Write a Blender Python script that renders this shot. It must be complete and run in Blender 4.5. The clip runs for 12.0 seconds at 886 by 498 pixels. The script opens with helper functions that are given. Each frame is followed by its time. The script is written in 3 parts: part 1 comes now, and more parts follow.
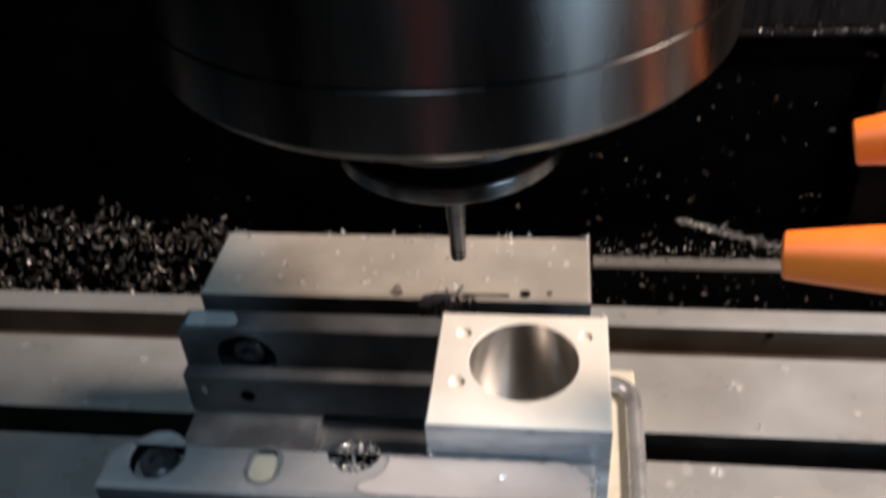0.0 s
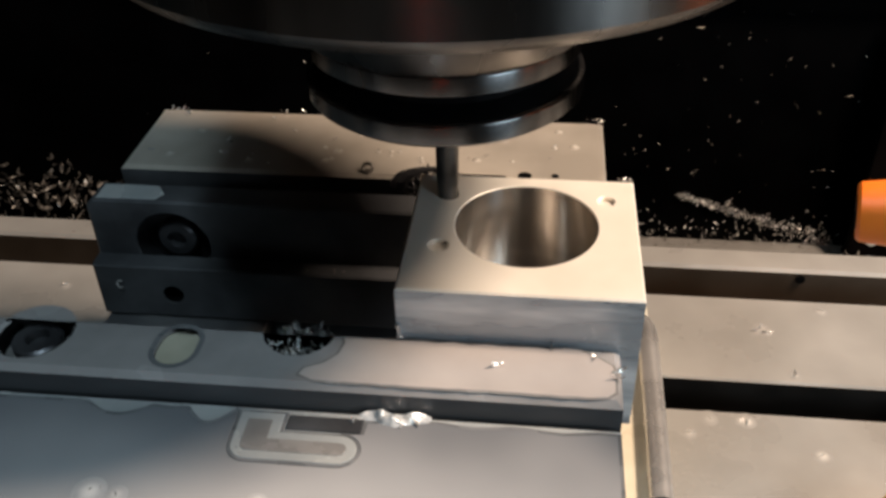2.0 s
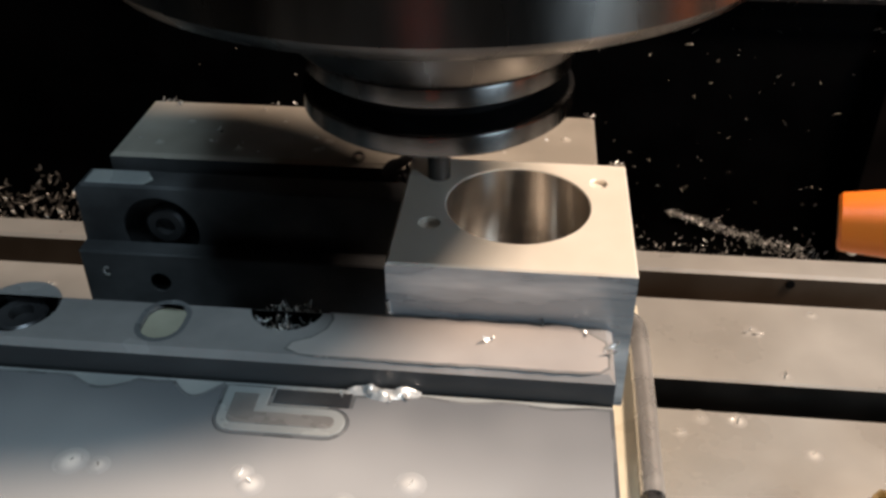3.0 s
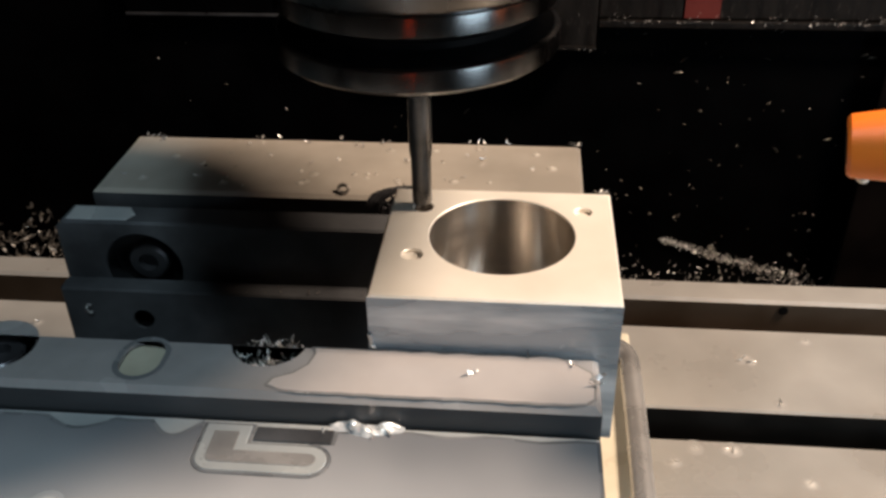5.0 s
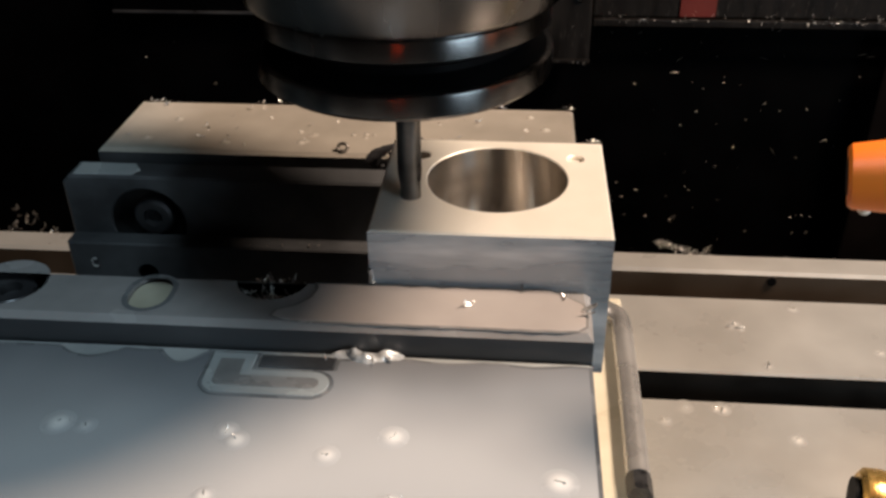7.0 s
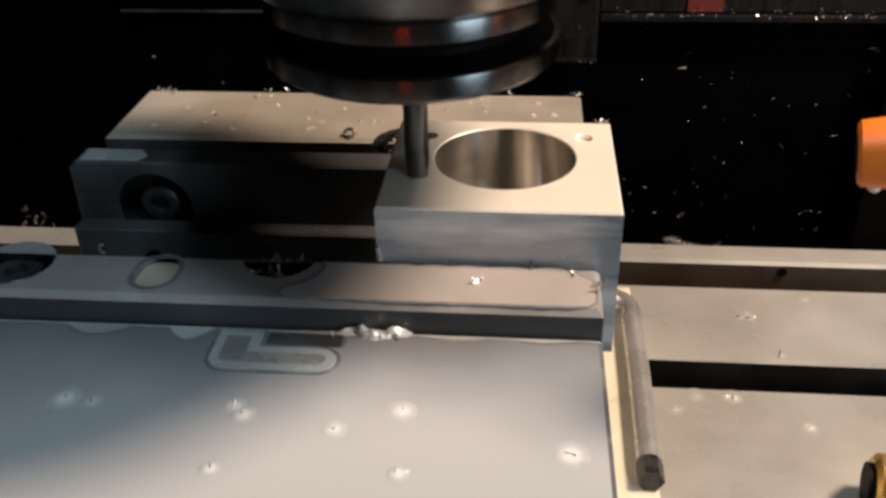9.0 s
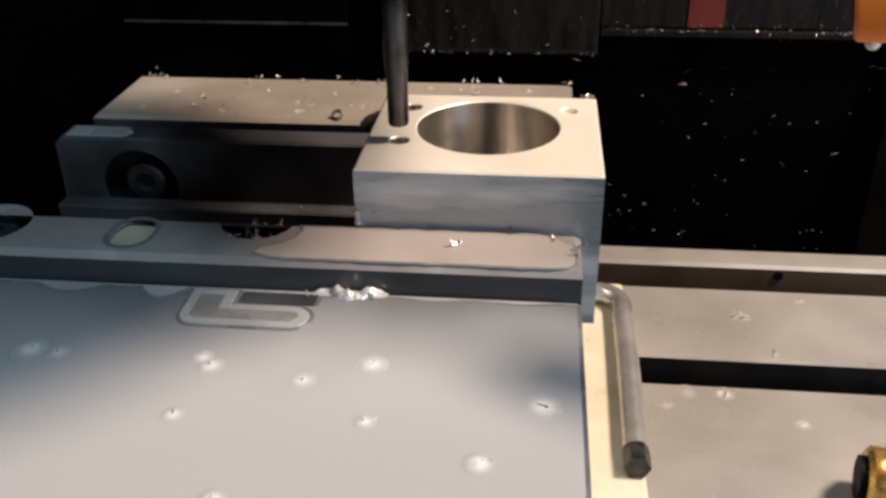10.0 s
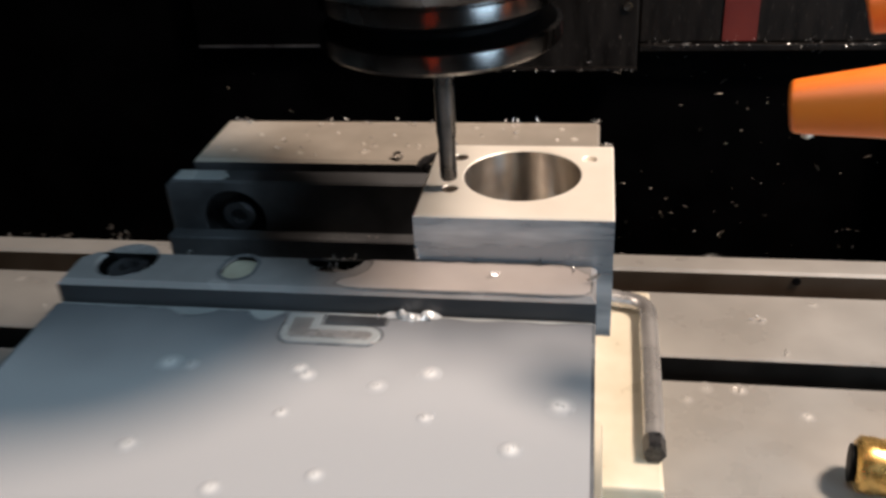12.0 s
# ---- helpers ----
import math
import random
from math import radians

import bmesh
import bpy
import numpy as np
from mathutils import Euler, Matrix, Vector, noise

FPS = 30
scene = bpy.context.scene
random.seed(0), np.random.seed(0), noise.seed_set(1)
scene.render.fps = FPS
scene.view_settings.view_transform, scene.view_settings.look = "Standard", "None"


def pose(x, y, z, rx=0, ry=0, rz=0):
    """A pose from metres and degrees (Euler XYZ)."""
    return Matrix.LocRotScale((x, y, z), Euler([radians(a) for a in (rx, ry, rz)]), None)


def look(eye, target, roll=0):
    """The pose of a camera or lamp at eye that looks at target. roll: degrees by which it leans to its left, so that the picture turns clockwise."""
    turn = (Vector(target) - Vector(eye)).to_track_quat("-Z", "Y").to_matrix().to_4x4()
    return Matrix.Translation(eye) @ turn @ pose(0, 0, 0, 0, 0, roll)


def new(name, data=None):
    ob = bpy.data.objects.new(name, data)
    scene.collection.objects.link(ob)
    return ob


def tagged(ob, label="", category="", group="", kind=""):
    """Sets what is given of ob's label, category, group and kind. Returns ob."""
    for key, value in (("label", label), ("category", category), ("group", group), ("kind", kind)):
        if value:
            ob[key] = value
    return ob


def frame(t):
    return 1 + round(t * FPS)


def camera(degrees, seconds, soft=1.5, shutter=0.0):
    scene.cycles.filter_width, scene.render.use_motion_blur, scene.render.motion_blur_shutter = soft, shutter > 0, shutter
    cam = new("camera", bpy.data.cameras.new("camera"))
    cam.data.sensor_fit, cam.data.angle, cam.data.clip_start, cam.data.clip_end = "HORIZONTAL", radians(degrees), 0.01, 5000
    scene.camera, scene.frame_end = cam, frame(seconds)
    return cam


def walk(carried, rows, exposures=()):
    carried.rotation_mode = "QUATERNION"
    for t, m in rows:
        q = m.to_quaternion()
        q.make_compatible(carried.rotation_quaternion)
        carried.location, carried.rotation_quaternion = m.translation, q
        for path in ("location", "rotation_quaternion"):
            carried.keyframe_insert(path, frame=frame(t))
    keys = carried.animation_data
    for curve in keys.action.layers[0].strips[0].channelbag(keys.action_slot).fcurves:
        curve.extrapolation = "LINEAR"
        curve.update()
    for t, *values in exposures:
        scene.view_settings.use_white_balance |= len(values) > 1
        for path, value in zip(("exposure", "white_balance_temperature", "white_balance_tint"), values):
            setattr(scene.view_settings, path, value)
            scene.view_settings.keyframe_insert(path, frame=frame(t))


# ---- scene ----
cam = camera(51.4, 12.0, 2.9, 0.5)
PATH = [
    (0, (0.03838, -0.21048, 0.34015), (-0.08135, 0.57061, -0.27268), -4.21),
    (0.2, (0.03704, -0.20740, 0.32815), (-0.08380, 0.54635, -0.31781), -4.52),
    (0.4, (0.03692, -0.20236, 0.32416), (-0.08505, 0.53930, -0.33544), -4.89),
    (0.5, (0.03642, -0.19702, 0.32035), (-0.07693, 0.54835, -0.33660), -4.36),
    (0.7, (0.03649, -0.18726, 0.30864), (-0.06953, 0.56548, -0.34110), -3.69),
    (1, (0.03582, -0.18839, 0.28161), (-0.06546, 0.59227, -0.33508), -2.07),
    (1.5, (0.03552, -0.19331, 0.26806), (-0.06582, 0.61516, -0.31169), -1.86),
    (2, (0.03146, -0.18586, 0.25568), (-0.06683, 0.61803, -0.33092), -1.37),
    (2.5, (0.03282, -0.18833, 0.24831), (-0.05869, 0.61353, -0.34215), -0.92),
    (3, (0.03133, -0.19171, 0.24446), (-0.05635, 0.63168, -0.31621), -0.35),
    (5, (0.03455, -0.18902, 0.24282), (-0.05181, 0.65335, -0.28911), -1.13),
    (5.5, (0.03618, -0.18786, 0.24493), (-0.04850, 0.65786, -0.28194), -1.57),
    (6, (0.03502, -0.18401, 0.24032), (-0.05416, 0.66446, -0.28135), -1.55),
    (6.5, (0.03294, -0.18183, 0.23655), (-0.05113, 0.66525, -0.28822), -1.18),
    (7, (0.03487, -0.18174, 0.23327), (-0.04503, 0.66561, -0.29173), -0.86),
    (8.8, (0.03432, -0.18328, 0.22949), (-0.05726, 0.66783, -0.28744), -1.61),
    (9, (0.03508, -0.18390, 0.22649), (-0.05398, 0.66646, -0.29213), -1.46),
    (9.5, (0.03728, -0.18488, 0.21794), (-0.05446, 0.67035, -0.29212), -1.10),
    (10, (0.04172, -0.18888, 0.21063), (-0.05578, 0.67975, -0.27516), -0.86),
    (10.5, (0.04460, -0.19247, 0.21103), (-0.05025, 0.67854, -0.27099), -1.07),
    (11, (0.03973, -0.19004, 0.21127), (-0.05538, 0.67899, -0.27426), -1.07),
    (11.5, (0.04151, -0.19050, 0.21508), (-0.05702, 0.67573, -0.27475), -1.43),
    (11.8, (0.04253, -0.20169, 0.23302), (-0.08091, 0.65517, -0.26753), -1.63),
    (12, (0.05028, -0.22805, 0.24601), (-0.10690, 0.62701, -0.24812), -3.55),
]
walk(cam, [(t, look(eye, target, roll)) for t, eye, target, roll in PATH],
     [(0, 0.0, 5750, 10), (0.5, 0.0, 6350, 10), (2, 0.0, 6500, 10), (9, 0.0, 6500, 10), (10.5, 0.0, 6150, 10), (12, 0.0, 6100, 10)])

# ---- light ----
TOP = 0.125          # height of the workpiece's top over the machine table
AXIS = (0.0082, 0.0178)  # the spindle's axis in plan
world = bpy.data.worlds.new("world")
scene.world = world
world.use_nodes = True
world.node_tree.nodes["Background"].inputs[0].default_value = (0.55, 0.7, 1.0, 1)
world.node_tree.nodes["Background"].inputs[1].default_value = 0.006


def area_lamp(name, eye, target, size, watts, colour, height=0.0):
    data = bpy.data.lights.new(name, "AREA")
    data.shape, data.size, data.energy, data.color = "DISK", size, watts, colour
    if height:
        data.shape, data.size_y = "RECTANGLE", height
    ob = new(name, data)
    ob.matrix_world = look(eye, target)
    return ob


area_lamp("work_lamp", (0.515, 0.065, 0.71), (0.02, 0.03, 0.1), 0.15, 12.0, (1.0, 0.775, 0.605))
area_lamp("shop_lamp", (-0.02, -0.22, 0.70), (-0.02, 0.02, 0.1), 0.08, 1.3, (0.66, 0.87, 1.0))
# Added fill for the block's front face and bore; no known lamp there.
area_lamp("front_fill", (0.53, -0.41, 0.235), (0.0, 0.02, 0.1), 0.28, 1.8, (0.67, 0.86, 1.0))
scene.view_settings.exposure = 0.0


# ---- materials ----
def material(name, colour, rough=0.4, metal=0.0, second=None, scale=60.0, contrast=(0.35, 0.65), bump=0.1, fine=900.0,
             rough_swing=0.12, stretch=(1, 1, 1), speck=None, coat=0.0, island=0.0, turned=0.0, specular=0.5):
    """Two-scale noise in colour and roughness, with a fine bump, in metres of the thing's own space."""
    m = bpy.data.materials.new(name)
    m.use_nodes = True
    n, l = m.node_tree.nodes, m.node_tree.links
    b = n["Principled BSDF"]
    b.inputs["Metallic"].default_value = metal
    b.inputs["Coat Weight"].default_value = coat
    b.inputs["Coat Roughness"].default_value = 0.08
    b.inputs["Specular IOR Level"].default_value = specular
    if turned:
        tangent = n.new("ShaderNodeTangent")
        tangent.direction_type, tangent.axis = "RADIAL", "Z"
        l.new(tangent.outputs["Tangent"], b.inputs["Tangent"])
        b.inputs["Anisotropic"].default_value, b.inputs["Anisotropic Rotation"].default_value = turned, 0.25
    at = n.new("ShaderNodeTexCoord")
    squeeze = n.new("ShaderNodeMapping")
    squeeze.inputs["Scale"].default_value = stretch
    l.new(at.outputs["Object"], squeeze.inputs["Vector"])
    big, small = n.new("ShaderNodeTexNoise"), n.new("ShaderNodeTexNoise")
    for node, s, d in ((big, scale, 4.0), (small, fine, 3.0)):
        node.inputs["Scale"].default_value, node.inputs["Detail"].default_value = s, d
        l.new(squeeze.outputs["Vector"], node.inputs["Vector"])
    ramp = n.new("ShaderNodeValToRGB")
    ramp.color_ramp.elements[0].position, ramp.color_ramp.elements[1].position = contrast
    ramp.color_ramp.elements[0].color = (*colour, 1)
    ramp.color_ramp.elements[1].color = (*(second or [c * 1.25 for c in colour]), 1)
    l.new(big.outputs["Fac"], ramp.inputs["Fac"])
    out = ramp.outputs["Color"]
    if speck:
        dots = n.new("ShaderNodeValToRGB")
        dots.color_ramp.elements[0].position, dots.color_ramp.elements[1].position = 0.62, 0.72
        mix = n.new("ShaderNodeMix")
        mix.data_type = "RGBA"
        mix.inputs["B"].default_value = (*speck, 1)
        l.new(small.outputs["Fac"], dots.inputs["Fac"])
        l.new(dots.outputs["Color"], mix.inputs["Factor"])
        l.new(out, mix.inputs["A"])
        out = mix.outputs["Result"]
    if island:
        geo, hsv, span = n.new("ShaderNodeNewGeometry"), n.new("ShaderNodeHueSaturation"), n.new("ShaderNodeMapRange")
        span.inputs["To Min"].default_value, span.inputs["To Max"].default_value = 1 - island, 1 + island
        l.new(geo.outputs["Random Per Island"], span.inputs["Value"])
        l.new(span.outputs["Result"], hsv.inputs["Value"])
        l.new(out, hsv.inputs["Color"])
        out = hsv.outputs["Color"]
    l.new(out, b.inputs["Base Color"])
    span = n.new("ShaderNodeMapRange")
    span.inputs["From Min"].default_value, span.inputs["From Max"].default_value = 0.3, 0.7
    span.inputs["To Min"].default_value, span.inputs["To Max"].default_value = max(rough - rough_swing, 0.02), min(rough + rough_swing, 1)
    l.new(big.outputs["Fac"], span.inputs["Value"])
    l.new(span.outputs["Result"], b.inputs["Roughness"])
    relief = n.new("ShaderNodeBump")
    relief.inputs["Strength"].default_value, relief.inputs["Distance"].default_value = bump, 0.0004
    l.new(small.outputs["Fac"], relief.inputs["Height"])
    l.new(relief.outputs["Normal"], b.inputs["Normal"])
    return m


ALU = material("milled_aluminium", (0.86, 0.81, 0.71), 0.42, 0.25, (0.92, 0.88, 0.79), 45, bump=0.06, fine=1400)
ALU_BORE = material("bored_aluminium", (0.74, 0.69, 0.63), 0.2, 0.95, (0.84, 0.79, 0.72), 200, bump=0.04, fine=5000, stretch=(0.03, 0.03, 1), turned=0.94, rough_swing=0.03)
ALU_SAWN = material("sawn_aluminium", (0.36, 0.385, 0.41), 0.32, 0.45, (0.86, 0.86, 0.86), 60, (0.42, 0.62), bump=0.3, fine=500, stretch=(0.3, 1, 1.6))
STEEL = material("ground_steel", (0.3, 0.3, 0.31), 0.38, 0.85, (0.45, 0.45, 0.45), 50, bump=0.1)
STEEL_DARK = material("oiled_steel", (0.05, 0.05, 0.055), 0.35, 0.6, (0.1, 0.1, 0.105), 40, bump=0.15)
HOUSING = material("turned_spindle_steel", (0.065, 0.061, 0.058), 0.28, 1.0, (0.16, 0.15, 0.14), 55, (0.3, 0.72), bump=0.05, fine=5000, stretch=(1, 1, 0.18), rough_swing=0.06, turned=0.8)
HOLDER = material("holder_steel", (0.15, 0.148, 0.146), 0.26, 1.0, (0.35, 0.342, 0.335), 45, (0.35, 0.65), bump=0.04, fine=5000, stretch=(1, 1, 0.3), rough_swing=0.06, turned=0.8)
# Oily steel, its colour lowered further for the shade between the jaws.
JAW = material("oily_shade_jaw_steel", (0.042, 0.043, 0.046), 0.42, 0.15, (0.12, 0.124, 0.13), 45, (0.32, 0.75), bump=0.2, specular=0.18)
# Jaw steel darkened inside the counterbores, their shade put into the colour.
RECESS = material("shaded_recess", (0.012, 0.012, 0.013), 0.4, 0.2, (0.025, 0.025, 0.026), 120)
# Darker wet jaw steel; the plate's dim front side is painted into it.
RIDGE = material("wet_shaded_ridge_steel", (0.032, 0.034, 0.037), 0.34, 0.3, (0.085, 0.088, 0.093), 40, (0.3, 0.7), bump=0.15, stretch=(0.25, 1, 1), specular=0.35)
# Near black: carries the shade of slots, gaps and holes in its colour.
GROOVE = material("shade_black_steel", (0.002, 0.002, 0.0022), 0.5, 0.0, (0.005, 0.005, 0.005), 80, specular=0.06)
CUTTER = material("coated_carbide", (0.06, 0.057, 0.054), 0.32, 0.85, (0.13, 0.125, 0.12), 120)
FILM_EDGE = material("thin_film_margin", (0.32, 0.34, 0.34), 0.25, 0.1, (0.42, 0.43, 0.42), 60, bump=0.04, coat=0.5)
# Lighter, pinker copy of the grey film, with the warm light painted in.
FILM_LIT = material("warm_lit_coolant_film", (0.33, 0.303, 0.288), 0.2, 0.0, (0.47, 0.43, 0.405), 40, (0.2, 0.8), bump=0.05, fine=200, coat=0.6, rough_swing=0.03)
WATER_LINE = material("dark_waterline", (0.12, 0.125, 0.13), 0.25, 0.1, (0.18, 0.185, 0.19), 90)
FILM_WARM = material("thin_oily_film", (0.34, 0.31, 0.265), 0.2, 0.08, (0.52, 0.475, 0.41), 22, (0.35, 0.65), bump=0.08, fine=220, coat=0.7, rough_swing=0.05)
FILM_DEEP = material("milky_coolant", (0.42, 0.4, 0.31), 0.2, 0.0, (0.52, 0.5, 0.4), 60, bump=0.02, coat=0.6)
# The same film in a darker tone, for where warm light is blocked.
FILM_GREY = material("shaded_coolant_film", (0.22, 0.214, 0.211), 0.22, 0.0, (0.33, 0.318, 0.31), 45, (0.3, 0.7), bump=0.05, coat=0.7)
POCKET = material("thin_pocket_film", (0.17, 0.165, 0.16), 0.22, 0.1, (0.27, 0.26, 0.25), 90, (0.3, 0.7), bump=0.05, coat=0.5)
CAST = material("cream_painted_iron", (0.6, 0.55, 0.42), 0.35, 0.0, (0.7, 0.65, 0.52), 50, bump=0.1)
TABLE = material("wet_table_iron", (0.255, 0.245, 0.226), 0.32, 0.1, (0.38, 0.367, 0.342), 24, (0.25, 0.75), bump=0.12, fine=420, coat=0.35)
# Tee-slot walls far darker than the table: the slots' shade is painted in.
SLOT = material("shaded_slot_wall", (0.01, 0.009, 0.008), 0.5, 0.0, (0.018, 0.016, 0.014), 60, specular=0.2)
TROUGH = material("stained_trough", (0.05, 0.034, 0.022), 0.4, 0.1, (0.07, 0.05, 0.034), 40, bump=0.15)
CURTAIN = material("dark_brown_rubber", (0.003, 0.0022, 0.002), 0.6, 0.0, (0.005, 0.0036, 0.0032), 30, specular=0.05)
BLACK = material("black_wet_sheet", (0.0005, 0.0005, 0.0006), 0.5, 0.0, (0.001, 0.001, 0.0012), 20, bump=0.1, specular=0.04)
DARK = material("dark_enclosure_paint", (0.007, 0.0065, 0.007), 0.6, 0.0, (0.011, 0.01, 0.0105), 8, specular=0.12)
PANEL = material("dirty_grey_panel", (0.006, 0.0052, 0.0048), 0.5, 0.3, (0.013, 0.0115, 0.0105), 140, bump=0.25, stretch=(1, 1, 0.15), speck=(0.04, 0.036, 0.033), specular=0.25)
RED = material("red_decal", (0.09, 0.01, 0.007), 0.5, 0.0, (0.12, 0.014, 0.009), 60)
RED_GLOW = material("glowing_red_lens", (0.5, 0.03, 0.01), 0.4)
RED_GLOW.node_tree.nodes["Principled BSDF"].inputs["Emission Color"].default_value = (1.0, 0.09, 0.02, 1)
RED_GLOW.node_tree.nodes["Principled BSDF"].inputs["Emission Strength"].default_value = 22.0
ORANGE = material("orange_plastic", (0.85, 0.17, 0.012), 0.42, 0.0, (0.92, 0.21, 0.02), 60, bump=0.05)
WHITE = material("translucent_drip", (0.75, 0.7, 0.62), 0.2)
CHIP = material("bright_swarf", (0.62, 0.61, 0.59), 0.24, 0.6, (0.82, 0.81, 0.78), 300, bump=0.3, fine=2500, island=0.4)
CHIP_DULL = material("grey_swarf", (0.22, 0.2, 0.18), 0.42, 0.85, (0.4, 0.37, 0.33), 300, bump=0.1, island=0.6)
KEY = material("worn_key_steel", (0.46, 0.45, 0.435), 0.27, 0.7, (0.62, 0.61, 0.59), 60, bump=0.08, rough_swing=0.08)
KEY_END = material("dark_key_end", (0.03, 0.03, 0.032), 0.3, 0.6, (0.07, 0.07, 0.072), 250)
BRASS = material("brass", (0.6, 0.36, 0.1), 0.28, 0.85, (0.8, 0.55, 0.2), 160, (0.4, 0.6), bump=0.15)

def swell_material(name, thin, deep, height):
    """Milky liquid coloured whiter toward each swell's top, for the glow round chips."""
    m = material(name, thin, 0.3, coat=0.5, bump=0.02, fine=160)
    n, l = m.node_tree.nodes, m.node_tree.links
    at, split, span, mix = n.new("ShaderNodeTexCoord"), n.new("ShaderNodeSeparateXYZ"), n.new("ShaderNodeMapRange"), n.new("ShaderNodeMix")
    mix.data_type = "RGBA"
    span.inputs["From Min"].default_value, span.inputs["From Max"].default_value = 0.00006, height
    span.interpolation_type = "SMOOTHSTEP"
    mix.inputs["A"].default_value, mix.inputs["B"].default_value = (*thin, 1), (*deep, 1)
    l.new(at.outputs["Object"], split.inputs["Vector"])
    l.new(split.outputs["Z"], span.inputs["Value"])
    l.new(span.outputs["Result"], mix.inputs["Factor"])
    l.new(mix.outputs["Result"], n["Principled BSDF"].inputs["Base Color"])
    return m


def shore_film_material(name, thin, deep, y0, y1):
    """A standing film, darker by its rear shore and whiter away from it."""
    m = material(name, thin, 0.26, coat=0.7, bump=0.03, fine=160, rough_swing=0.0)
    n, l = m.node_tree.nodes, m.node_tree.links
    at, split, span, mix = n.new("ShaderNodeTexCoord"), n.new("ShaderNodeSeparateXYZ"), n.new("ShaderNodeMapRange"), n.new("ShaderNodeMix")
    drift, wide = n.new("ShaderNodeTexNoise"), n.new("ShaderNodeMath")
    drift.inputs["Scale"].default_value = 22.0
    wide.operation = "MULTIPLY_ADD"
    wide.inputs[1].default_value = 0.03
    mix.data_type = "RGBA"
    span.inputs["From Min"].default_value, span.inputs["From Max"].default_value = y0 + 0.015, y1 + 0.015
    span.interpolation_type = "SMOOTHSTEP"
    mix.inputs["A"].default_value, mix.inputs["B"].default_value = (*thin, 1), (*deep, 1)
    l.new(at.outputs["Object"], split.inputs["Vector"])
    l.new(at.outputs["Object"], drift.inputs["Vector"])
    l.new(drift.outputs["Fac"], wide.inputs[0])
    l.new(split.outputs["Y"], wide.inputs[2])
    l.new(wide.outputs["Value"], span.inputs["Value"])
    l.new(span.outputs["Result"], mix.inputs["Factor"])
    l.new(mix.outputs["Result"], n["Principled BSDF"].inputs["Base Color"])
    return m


FILM = shore_film_material("coolant_film", (0.15, 0.157, 0.168), (0.46, 0.458, 0.46), -0.044, -0.09)
SWELL = swell_material("halo_milky_coolant", (0.44, 0.44, 0.444), (0.78, 0.76, 0.73), 0.00042)
SWELL_REAR = swell_material("milky_coolant_on_jaw", (0.36, 0.33, 0.285), (0.6, 0.565, 0.5), 0.0006)
SWELL_TABLE = swell_material("halo_coolant_on_iron", (0.31, 0.299, 0.279), (0.75, 0.72, 0.66), 0.0005)
CLEAR = material("clear_wet_bead", (0.5, 0.52, 0.53), 0.08, 0.2, (0.7, 0.71, 0.7), 300, (0.45, 0.55), bump=0.5, fine=500, coat=1.0)

# ---- building helpers ----
BASES = {}


def thing(name, base, label, category, group="", kind=""):
    ob = new(name)
    ob.empty_display_size = 0.01
    ob.location = base
    BASES[ob.name] = Vector(base)
    return tagged(ob, label, category, group, kind)


def part(name, bm, mat, parent, label="", smooth=False):
    """One mesh under a thing or a part; the mesh is given in the place's coordinates."""
    root = parent
    while root.parent:
        root = root.parent
    bmesh.ops.translate(bm, verts=bm.verts, vec=-BASES[root.name])
    me = bpy.data.meshes.new(name)
    if smooth:
        for f in bm.faces:
            f.smooth = True
    for e in bm.edges:
        if len(e.link_faces) == 2 and e.calc_face_angle(0) > 0.5:
            e.smooth = False
    bm.to_mesh(me)
    bm.free()
    for one in mat if isinstance(mat, (list, tuple)) else [mat]:
        me.materials.append(one)
    ob = new(name, me)
    ob.parent = parent
    return tagged(ob, label)


def single(name, bm, mat, base, label, category, group="", kind="", smooth=False):
    """A thing that is one mesh."""
    bmesh.ops.translate(bm, verts=bm.verts, vec=-Vector(base))
    me = bpy.data.meshes.new(name)
    if smooth:
        for f in bm.faces:
            f.smooth = True
    bm.to_mesh(me)
    bm.free()
    for one in mat if isinstance(mat, (list, tuple)) else [mat]:
        me.materials.append(one)
    ob = new(name, me)
    ob.location = base
    BASES[ob.name] = Vector(base)
    return tagged(ob, label, category, group, kind)


def box(x0, x1, y0, y1, z0, z1, bevel=0.0, bm=None, segments=2):
    own = bmesh.new()
    bmesh.ops.create_cube(own, size=1.0)
    for v in own.verts:
        v.co = ((x0 + x1) / 2 + v.co.x * (x1 - x0), (y0 + y1) / 2 + v.co.y * (y1 - y0), (z0 + z1) / 2 + v.co.z * (z1 - z0))
    if bevel:
        bmesh.ops.bevel(own, geom=own.edges[:], offset=bevel, segments=segments, affect="EDGES", profile=0.6)
    if bm is None:
        return own
    me = bpy.data.meshes.new("joined")
    own.to_mesh(me)
    own.free()
    bm.from_mesh(me)
    bpy.data.meshes.remove(me)
    return bm


def lathe(profile, cx, cy, segments=96, bm=None, close=True):
    """Turns (radius, height) pairs, from the bottom up, about an upright axis."""
    bm = bm or bmesh.new()
    rings = []
    for r, z in profile:
        rings.append([bm.verts.new((cx + r * math.cos(a), cy + r * math.sin(a), z)) for a in (2 * math.pi * i / segments for i in range(segments))])
    for low, high in zip(rings, rings[1:]):
        for i in range(segments):
            j = (i + 1) % segments
            bm.faces.new((low[i], low[j], high[j], high[i])).smooth = True
    if close:
        bm.faces.new(rings[0][::-1])
        bm.faces.new(rings[-1])
    return bm


